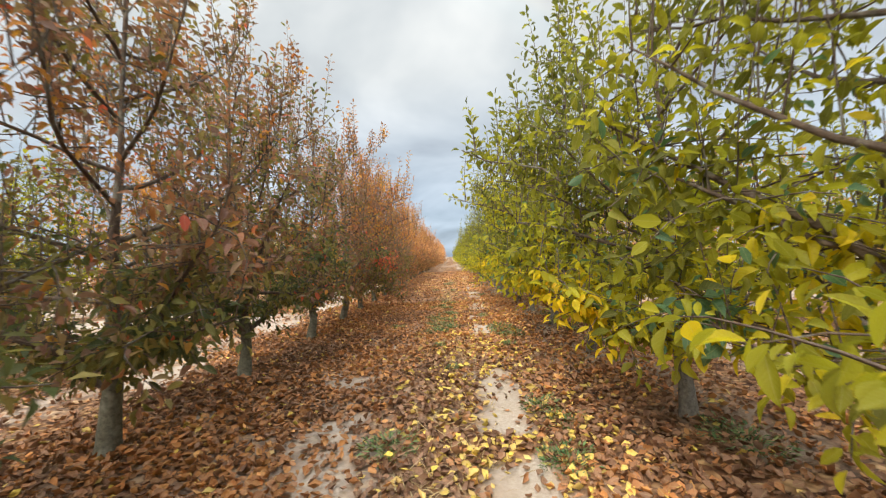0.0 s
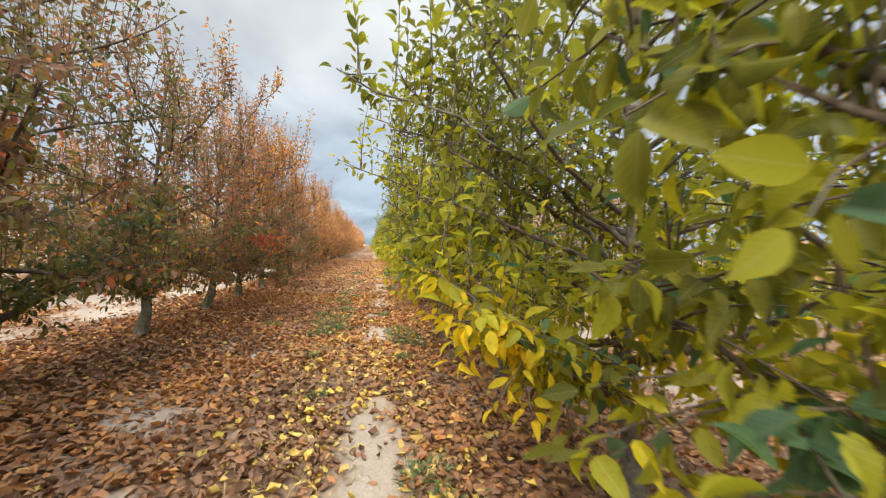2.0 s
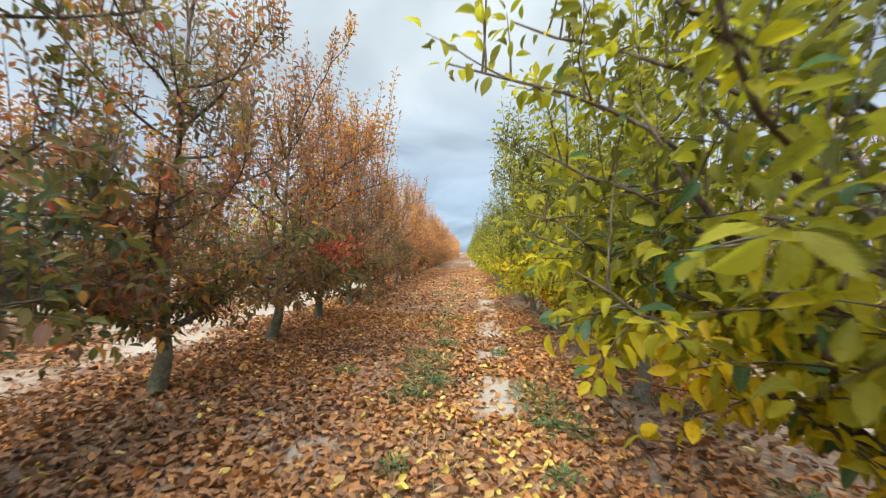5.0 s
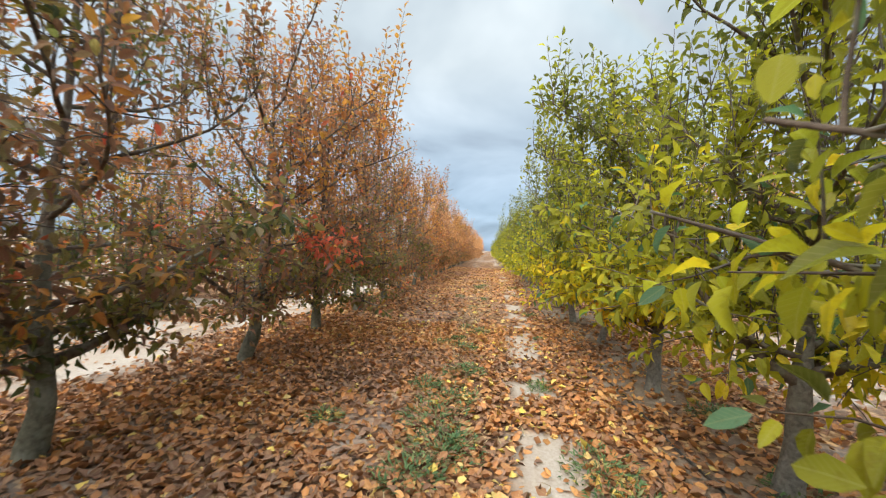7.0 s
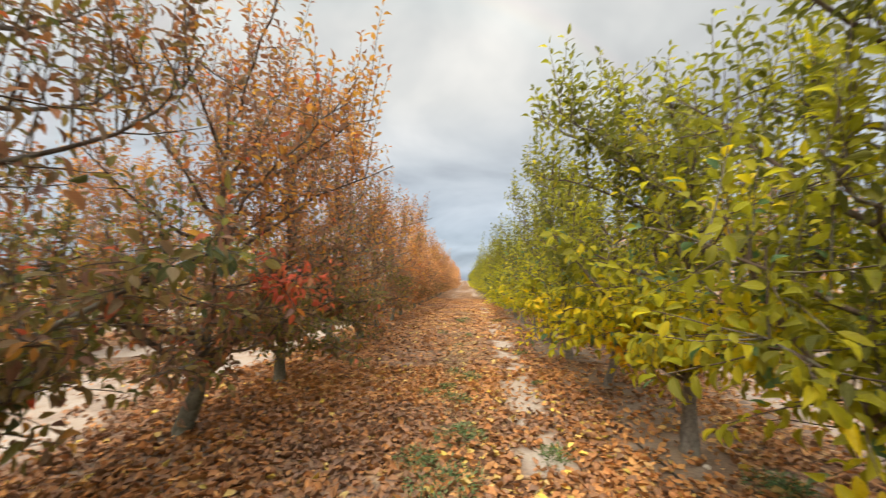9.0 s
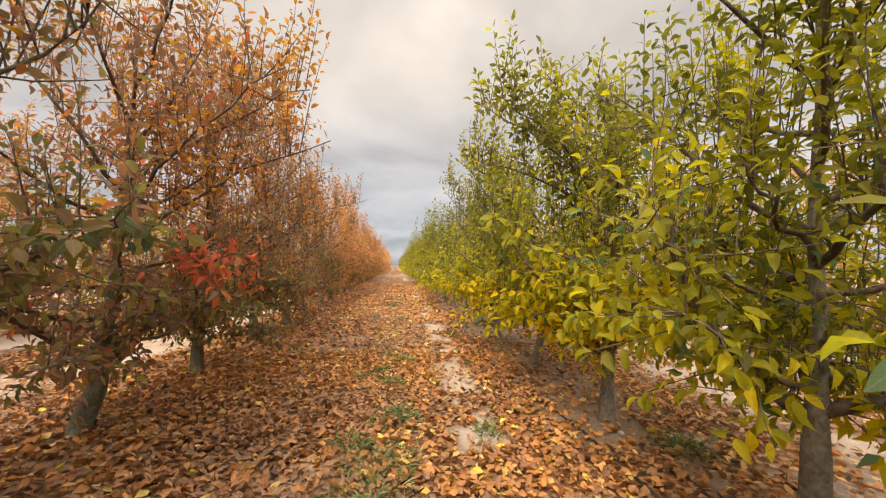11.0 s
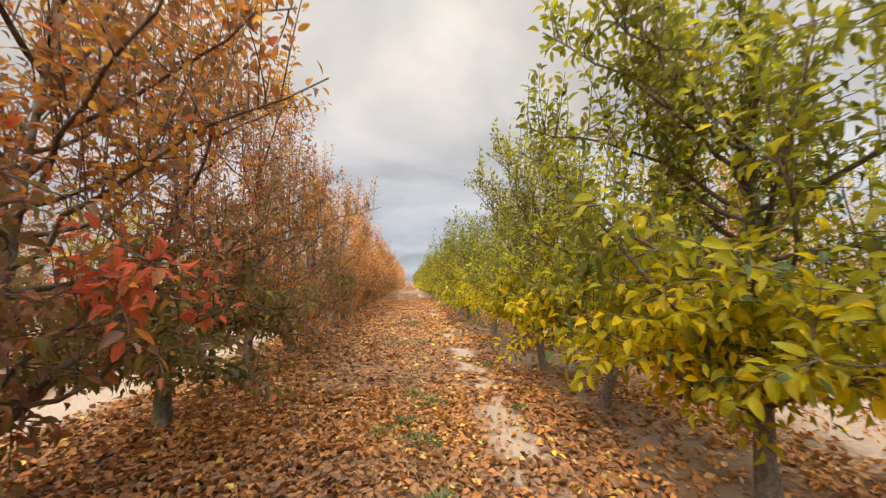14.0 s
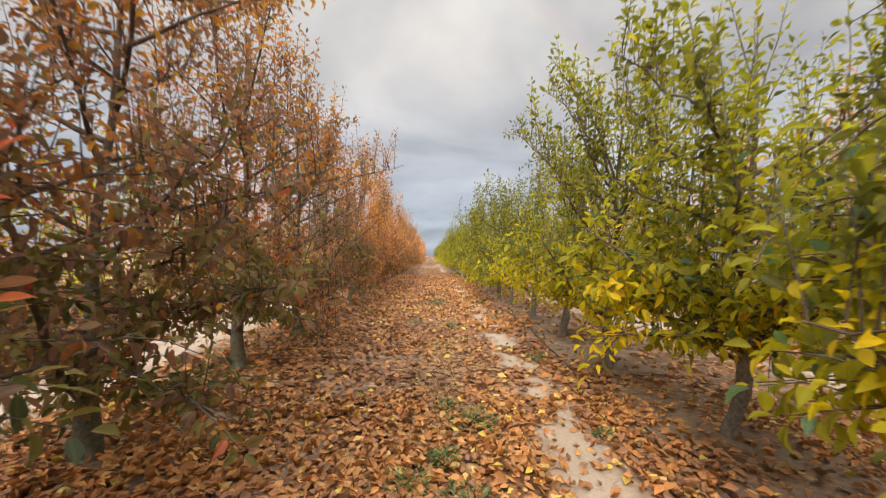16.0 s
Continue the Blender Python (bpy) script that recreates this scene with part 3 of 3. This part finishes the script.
GREEN_LABEL = "apple tree with yellow-green autumn leaves and grey trunk"
RUSSET_LABEL = "apple tree with russet brown and olive autumn leaves"
ORANGE_LABEL = "apple tree with orange autumn leaves in the orchard row"
RIGHT_GROUP, LEFT_GROUP = "yellow-green orchard row", "russet orchard row"

# tips: ends of the long shoots that stand out into the aisle
RIGHT_TREES = [
    (1.72, -0.85, 3.4, 1.0, (), ()),
    (1.72, 1.05, 3.9, 1.15, ((0.78, 1.95, 1.75), (0.90, 2.15, 1.25), (0.90, 2.05, 2.40), (1.02, 1.63, 1.0)), ((1.0, 1.65, 1.0, 0.14, 0.03),)),
    (1.70, 3.00, 3.9, 1.02, ((0.13, 3.26, 2.16), (0.66, 2.90, 0.98), (0.42, 3.39, 1.92), (0.72, 3.45, 1.60), (0.82, 2.72, 1.0)), ((0.65, 2.90, 0.92, 0.24, 0.86), (0.8, 2.75, 0.75, 0.24, 0.84), (1.32, 2.62, 0.88, 0.15, 0.03))),
    (1.68, 5.02, 3.55, 1.05, ((0.07, 4.97, 2.01), (0.88, 5.22, 2.70), (0.42, 5.15, 1.74), (0.44, 5.24, 1.46), (0.58, 4.95, 1.22), (0.25, 4.90, 2.45), (0.32, 5.02, 2.20), (0.76, 5.32, 1.06)), ((1.0, 4.7, 0.8, 0.2, 0.82),)),
    (1.72, 7.02, 3.55, (0.76, 0.98), ((1.25, 6.90, 1.85),), ()),
    (1.68, 8.68, 2.98, (0.88, 1.0), ((0.60, 8.28, 2.60), (0.48, 8.75, 2.75), (1.14, 8.85, 3.07), (1.48, 8.49, 2.98), (0.66, 8.97, 1.10), (0.59, 9.38, 2.43)), ((0.66, 8.97, 1.09, 0.18, 0.78),)),
    (1.74, 10.65, 3.05, (0.92, 0.92), ((0.75, 10.4, 2.6), (0.8, 10.9, 1.2)), ((0.9, 10.5, 0.9, 0.3, 0.80),)),
    (1.70, 12.38, 3.25, 1.0, ((0.90, 12.07, 3.36), (0.95, 12.5, 3.2)), ()),
    (1.70, 14.10, 3.15, 1.0, ((0.8, 14.0, 3.2),), ()),
    (1.72, 15.95, 3.2, 0.95, (), ()),
]
for n, (x, y, tall, wide, tips, spots) in enumerate(RIGHT_TREES):
    tree(x, y, 100 + n, 2 if 0 < y < 15 else 1, GREEN_LEAF, green_tone(0.05 if y < 6 else 0.085, spots), tall, wide, tips, 0.3, 190 if 0 < y < 9 else 80 if y < 13 and y > 0 else 0, 0.45 if 4 < y < 6 else 0.15 if y < 6 else 0.0, 0.55 if y < 11.5 else 0.45, 1.2 if 6 < y < 12 else 0.75 if 4 < y < 6 else 0.90, GREEN_LABEL, RIGHT_GROUP)

LEFT_TREES = [
    (-2.38, -0.95, 3.9, 1.08, (), ()),
    (-2.40, 0.90, 4.0, 1.08, (), ()),
    (-2.43, 2.75, 4.05, 1.1, (), ()),
    (-2.40, 4.53, 4.15, 1.1, (), ()),
    (-2.38, 6.65, 3.95, 1.05, (), ((-1.7, 6.45, 0.75, 0.42, 0.80), (-1.65, 6.4, 0.65, 0.25, 0.87), (-2.03, 6.04, 0.89, 0.07, 1.0))),
    (-2.38, 8.60, 3.75, 1.05, ((-0.84, 7.83, 2.48), (-0.85, 8.53, 2.65), (-0.65, 8.36, 2.21), (-1.13, 8.58, 1.17), (-1.27, 8.26, 1.40), (-1.20, 7.90, 3.73)), ((-1.13, 8.58, 1.17, 0.15, 0.98), (-1.3, 8.3, 1.38, 0.30, 0.97), (-1.6, 8.45, 1.4, 0.25, 0.96))),
    (-2.40, 10.36, 4.1, 1.05, ((-1.50, 10.23, 1.55),), ()),
    (-2.40, 12.25, 4.0, 1.05, (), ()),
    (-2.38, 14.15, 3.8, 1.05, ((-0.85, 14.7, 2.8),), ()),
    (-2.40, 16.05, 3.8, 1.05, (), ()),
]
# the tree at y 8.6 is toned oranger, warm light painted into its leaves
for n, (x, y, tall, wide, tips, spots) in enumerate(LEFT_TREES):
    tree(x, y, 200 + n, 2 if 0 < y < 15 else 1, RUSSET_LEAF, russet_tone(-0.07 if y < 6 else 0.0 if y < 8 else 0.34 if y < 9 else 0.20, spots), tall, wide, tips, -0.6, 190 if 4 < y < 9 else 80 if y < 13 and y > 1 else 0, 0.05 if y < 8 else 0.15, 0.45 if y < 9 else 0.32, 0.95 if 8 < y < 9 else 1.15, RUSSET_LABEL, LEFT_GROUP)


def row(x, y0, y1, spacing, models, seed):
    """A row of trees copied from the models, each turned and sized a little differently."""
    r = np.random.default_rng(seed)
    y = y0
    while y < y1:
        px, py = x + r.normal(0, .05), y + r.normal(0, .12)
        m = models[int(r.integers(len(models)))]
        z = float(ground_height(np.array(px), np.array(py)))
        copy_thing(m, pose(px, py, z, 0, 0, float(r.uniform(0, 360))) @ Matrix.Scale(float(r.uniform(.9, 1.03)), 4))
        y += spacing


# models stand in their rows as trees themselves
green_mid = [tree(1.70, 17.9 + 1.85 * k, 300 + k, 1, GREEN_LEAF, green_tone(0.02 * k), 3.35, 1.0, first=0.40, label=GREEN_LABEL, group=RIGHT_GROUP) for k in range(3)]
russet_mid = [tree(-2.38, 17.95 + 1.88 * k, 320 + k, 1, (RUSSET_LEAF, ORANGE_LEAF, ORANGE_LEAF)[k], russet_tone(0.22), 3.95, 1.05, first=0.28, label=(RUSSET_LABEL, ORANGE_LABEL, ORANGE_LABEL)[k], group=LEFT_GROUP) for k in range(3)]
green_far = [tree(1.70, 43.0 + 1.85 * k, 340 + k, 0, GREEN_LEAF, green_tone(0.05), 3.35, 1.0, first=0.40, label=GREEN_LABEL, group=RIGHT_GROUP) for k in range(2)]
orange_far = [tree(-2.38, 43.0 + 1.88 * k, 350 + k, 0, ORANGE_LEAF, russet_tone(0.28), 3.95, 1.05, first=0.28, label=ORANGE_LABEL, group=LEFT_GROUP) for k in range(2)]
row(1.70, 23.45, 42.5, 1.85, green_mid, 1)
row(-2.38, 23.6, 42.5, 1.88, russet_mid, 2)
row(1.70, 46.7, 110, 1.85, green_far, 3)
row(-2.38, 46.8, 110, 1.88, orange_far, 4)
# rows behind the first ones
row(LEFT_X - ROW_GAP, -2.0, 14, 1.9, [russet_mid[0], russet_mid[0], green_mid[1]], 5)
row(RIGHT_X + ROW_GAP, -2.0, 14, 1.9, [russet_mid[1], green_mid[2], russet_mid[2]], 6)
row(LEFT_X - ROW_GAP, 14.9, 55, 1.9, [orange_far[0], green_far[1]], 7)
row(RIGHT_X + ROW_GAP, 14.9, 55, 1.9, [orange_far[1], green_far[0]], 8)
row(LEFT_X - 2 * ROW_GAP, -1.5, 40, 1.9, [orange_far[0], green_far[1], green_far[0]], 11)
row(RIGHT_X + 2 * ROW_GAP, -1.5, 40, 1.9, [orange_far[1], green_far[0]], 12)
row(LEFT_X, -8.5, -2.0, 1.9, russet_mid[:1], 9)
row(RIGHT_X, -8.5, -2.0, 1.9, green_mid[:1], 10)

# ---- leaf litter ----


def litter_density(x, y):
    d = 0.92 * np.exp(-((x + 1.9) / 1.25) ** 4) + 0.80 * np.exp(-((x - 0.95) / 0.55) ** 2) + 0.35 + 0.25 * np.exp(-((x + 0.2) / 0.5) ** 2)
    d *= 1 - 0.89 * ground_bare(x, y)
    d *= 1 - 0.62 * np.exp(-((x - 1.75) / 0.50) ** 4) * step(4.5, 6.5, y) * step(0.22, 0.50, vnoise(x, y, 1.2, 8))
    d *= 1 - 0.35 * np.maximum(step(-3.2, -3.8, x), step(2.6, 3.2, x))
    return np.clip(d * (0.65 + 0.7 * vnoise(x, y, 3.0, 12)), 0, 1)


def fallen(count, x0, x1, y0, y1, size, seed, shape, flat=0.5):
    r = np.random.default_rng(seed)
    x, y = r.uniform(x0, x1, count), r.uniform(y0, y1, count)
    keep = r.random(count) < litter_density(x, y)
    x, y = x[keep], y[keep]
    n = len(x)
    z = ground_height(x, y) + 0.003 + r.uniform(0, .030, n)
    a = r.uniform(0, 2 * np.pi, n)
    D = np.column_stack([np.cos(a), np.sin(a), r.normal(0, .32, n)])
    N = np.column_stack([r.normal(0, flat, n), r.normal(0, flat, n), np.ones(n)])
    L = size * r.uniform(.6, 1.25, n)
    t = 0.28 + 0.13 * step(6.0, 9.0, y) + 0.40 * (vnoise(x, y, 1.1, 14) - 0.5) + r.normal(0, .15, n)
    t = np.clip(t, 0, .84)
    yellow = 0.025 + 0.29 * np.exp(-((x - 0.25) / 0.55) ** 2) * step(9.0, 4.0, y) + 0.05 * np.exp(-((x - 0.6) / 0.7) ** 2)
    t = np.where(r.random(n) < yellow, r.uniform(.84, 1, n), t)
    P = np.column_stack([x, y, z]) - unit(D) * (L * 0.5)[:, None]
    return P, D, N, L, L * r.uniform(.5, .75, n) / .92, t, r.uniform(-1.2, 2.8, n)


near_leaves = fallen(112000, -5.2, 4.8, 1.4, 11.5, 0.068, 61, LEAF_DRY)
near_xy = near_leaves[0][:, :2]
single = np.where((np.abs(near_xy[:, 0] + 0.1) < 0.9) & (near_xy[:, 1] > 2.6) & (near_xy[:, 1] < 8.0))[0][:290]
others = np.setdiff1d(np.arange(len(near_xy)), single)
litter = tagged(new("leaf_litter", leaf_cloud("leaf_litter", LEAF_DRY, *[a[others] for a in near_leaves[:6]], DRY_LEAF, near_leaves[6][others])), "brown and yellow fallen apple leaves on the ground", "leaf litter", kind="stuff")
for n in single:
    P, D, N, L, W, t, c = (a[n] for a in near_leaves)
    d, s = unit(D), unit(np.cross(D, N))
    m = Matrix((d * L, s * W, np.cross(s, d) * L)).transposed().to_4x4()
    m.translation = Vector(P)
    ob = part("fallen_leaf", single_leaf(DRY_LEAF, t, int(c > 1)), litter)
    ob.matrix_basis = m
far_leaves = fallen(60000, -5.2, 4.8, 11.5, 34.0, 0.098, 62, LEAF_FAR)
tagged(new("leaf_litter", leaf_cloud("leaf_litter", LEAF_FAR, *far_leaves[:6], DRY_LEAF, far_leaves[6])), "brown fallen leaves farther along the orchard aisle", "leaf litter", kind="stuff")


# ---- weeds, straw, hose, sticks ----
def weed(x, y, size, seed, leaves):
    r = np.random.default_rng(seed)
    a = r.uniform(0, 6.28, leaves)
    q = r.random(leaves) ** 0.7 * size * 1.3
    px, py = q * np.cos(a), q * np.sin(a) * 1.2
    P = np.column_stack([px, py, r.uniform(.005, .060, leaves) + ground_height(x + px, y + py) - float(ground_height(np.array(x), np.array(y)))])
    D = np.column_stack([np.cos(a) + r.normal(0, .5, leaves), np.sin(a) + r.normal(0, .5, leaves), r.uniform(.1, 1.2, leaves)])
    N = np.column_stack([r.normal(0, .4, leaves), r.normal(0, .4, leaves), np.ones(leaves)])
    L = r.uniform(.016, .058, leaves)
    me = leaf_cloud("weed_clump", LEAF_MID, P, D, N, L, L * r.uniform(.22, .45, leaves), np.clip(r.normal(.5, .3, leaves), 0, 1), WEED_LEAF)
    ob = tagged(new("weed_clump", me), "low green weeds growing among the fallen leaves", "weed", "weeds in the aisle", "stuff")
    ob.location = (x, y, float(ground_height(np.array(x), np.array(y))))


wr = np.random.default_rng(71)
WEEDS = [(-0.48, 2.70, .15), (0.68, 3.35, .12), (0.66, 2.50, .14), (1.80, 2.60, .18), (-0.14, 7.20, .20), (-0.26, 7.65, .22), (-0.20, 8.10, .20), (-0.30, 6.90, .15),
         (0.86, 6.70, .20), (0.80, 7.15, .18), (0.95, 6.35, .14), (-0.10, 8.80, .17), (-0.42, 8.35, .12), (-0.15, 9.85, .12), (-0.05, 10.9, .15), (0.62, 8.55, .10), (-1.05, 7.55, .10), (1.95, 8.1, .16)]
for n, (x, y, size) in enumerate(WEEDS):
    weed(x, y, size, 700 + n, int(size * 2000))
for n in range(30):
    y = wr.uniform(3.0, 20)
    x = (wr.normal(-0.15, .16), wr.normal(0.85, .14), wr.normal(-0.2, .2), wr.normal(1.9, .2))[n % 4]
    weed(float(x), float(y), float(wr.uniform(.05, .12)), 760 + n, int(wr.uniform(70, 180)))

sr = np.random.default_rng(72)
ns = 5200
sy = sr.uniform(1.5, 22, ns)
sx = sr.normal(-0.12, .22, ns)
ok = vnoise(sx, sy, 1.6, 16) > 0.36
sx, sy = sx[ok], sy[ok]
ns = len(sx)
sa = sr.uniform(0, 6.28, ns)
straw = leaf_cloud("dry_grass", BLADE, np.column_stack([sx, sy, ground_height(sx, sy)]), np.column_stack([np.cos(sa), np.sin(sa), sr.uniform(.05, .9, ns)]),
                   np.column_stack([sr.normal(0, .4, ns), sr.normal(0, .4, ns), np.ones(ns)]), sr.uniform(.06, .17, ns), sr.uniform(.06, .14, ns), sr.random(ns), STRAW)
tagged(new("dry_grass", straw), "dry straw-coloured grass along the middle of the aisle", "grass", kind="stuff")


def hose(x, y0, y1, seed, label):
    r = np.random.default_rng(seed)
    ys = np.arange(y0, y1, 0.15)
    xs = x + 0.10 * np.sin(ys * 0.7 + seed) + 0.02 * np.sin(ys * 3.1)
    pts = np.column_stack([xs, ys, ground_height(xs, ys) + 0.012])
    tagged(new("drip_hose", make_mesh("drip_hose", *tube(pts, np.full(len(pts), .009), 8), [HOSE.mat])), label, "hose")


hose(1.30, 0.5, 40, 3, "black drip irrigation hose lying on the soil")


def stick(x, y, length, turn, thick, seed):
    r = np.random.default_rng(seed)
    s = np.linspace(-.5, .5, 9) * length
    px, py = x + s * math.cos(turn) + r.normal(0, .012, 9), y + s * math.sin(turn) + r.normal(0, .012, 9)
    pts = np.column_stack([px, py, ground_height(px, py) + thick + 0.008])
    tagged(new("fallen_stick", make_mesh("fallen_stick", *tube(pts, np.linspace(thick, thick * .5, 9), 7), [TWIG])), "thin dark broken branch lying on the leaves", "stick")


stick(-1.36, 6.45, 0.62, 1.03, 0.017, 1)
stick(-1.26, 7.18, 0.72, 1.68, 0.014, 2)
stick(1.35, 9.4, 0.5, 1.9, 0.009, 3)
stick(-1.6, 10.8, 0.4, 0.4, 0.009, 4)


def apple_material():
    m = Nodes("yellow_apple_skin")
    col = m.ramp(m.noise(22.0, 3.0), [(0.35, (0.62, 0.50, 0.12)), (0.60, (0.70, 0.62, 0.22)), (0.75, (0.42, 0.24, 0.08))])
    m.link(col, m.bsdf.inputs["Base Color"])
    m.bsdf.inputs["Roughness"].default_value = 0.35
    return m.mat


APPLE = apple_material()


def fallen_apple(x, y, size, tilt):
    """A windfall apple: a body of revolution with dimples at both ends, and a stem."""
    thing = tagged(new("fallen_apple"), "small yellow windfall apple lying among brown leaves", "apple")
    thing.matrix_basis = pose(x, y, float(ground_height(np.array(x), np.array(y))) + size * 0.85, tilt, 20, 40)
    u = np.linspace(0, np.pi, 15)
    prof = np.column_stack([np.sin(u) * (1 + 0.10 * np.cos(u)), 0.86 * np.cos(u) - 0.30 * np.exp(-(u / 0.35) ** 2) + 0.16 * np.exp(-((np.pi - u) / 0.3) ** 2)]) * size
    k = 20
    a = np.linspace(0, 2 * np.pi, k, endpoint=False)
    v = np.stack([prof[:, 0, None] * np.cos(a), prof[:, 0, None] * np.sin(a), np.repeat(prof[:, 1:2], k, 1)], -1).reshape(-1, 3)
    f = [(i * k + j, (i + 1) * k + j, (i + 1) * k + (j + 1) % k) for i in range(14) for j in range(k)] + [(i * k + j, (i + 1) * k + (j + 1) % k, i * k + (j + 1) % k) for i in range(14) for j in range(k)]
    part("fruit", make_mesh("fruit", v, f, [APPLE]), thing)
    stem = np.array([(0, 0, 0.52), (0.03, 0, 0.8), (0.12, 0.03, 1.05)]) * size
    part("stem", make_mesh("stem", *tube(stem, [0.0022, 0.0018, 0.002], 6), [TWIG]), thing, "short brown stem")


fallen_apple(-1.87, 7.30, 0.030, 60)
fallen_apple(-2.20, 9.98, 0.028, 110)


def stone(x, y, size, seed):
    r = np.random.default_rng(seed)
    bm = bmesh.new()
    bmesh.ops.create_icosphere(bm, subdivisions=2, radius=size)
    for v in bm.verts:
        v.co *= 0.8 + 0.4 * noise.noise(v.co / size * 0.9 + Vector((seed, 0, 0)))
        v.co.z *= 0.6
    me = bpy.data.meshes.new("stone")
    bm.to_mesh(me)
    bm.free()
    me.materials.append(STONE.mat)
    ob = tagged(new("stone", me), "small pale stone half sunk in the soil", "stone", "stones by the trunks")
    ob.matrix_basis = pose(x, y, float(ground_height(np.array(x), np.array(y))) + size * 0.15, 0, 0, float(r.uniform(0, 360)))


STONE = Nodes("pale_field_stone")
STONE.link(STONE.ramp(STONE.noise(25.0, 5.0), [(0.3, (0.40, 0.36, 0.31)), (0.7, (0.62, 0.58, 0.52))]), STONE.bsdf.inputs["Base Color"])
STONE.bsdf.inputs["Roughness"].default_value = 0.9
for n, (x, y, size) in enumerate([(1.66, 8.42, .032), (1.84, 8.30, .024), (1.48, 8.22, .018), (1.95, 8.55, .028), (1.6, 10.42, .02), (1.38, 6.75, .022), (-2.1, 8.3, .02), (0.45, 3.1, .016), (-0.9, 4.3, .02)]):
    stone(x, y, size, 40 + n)
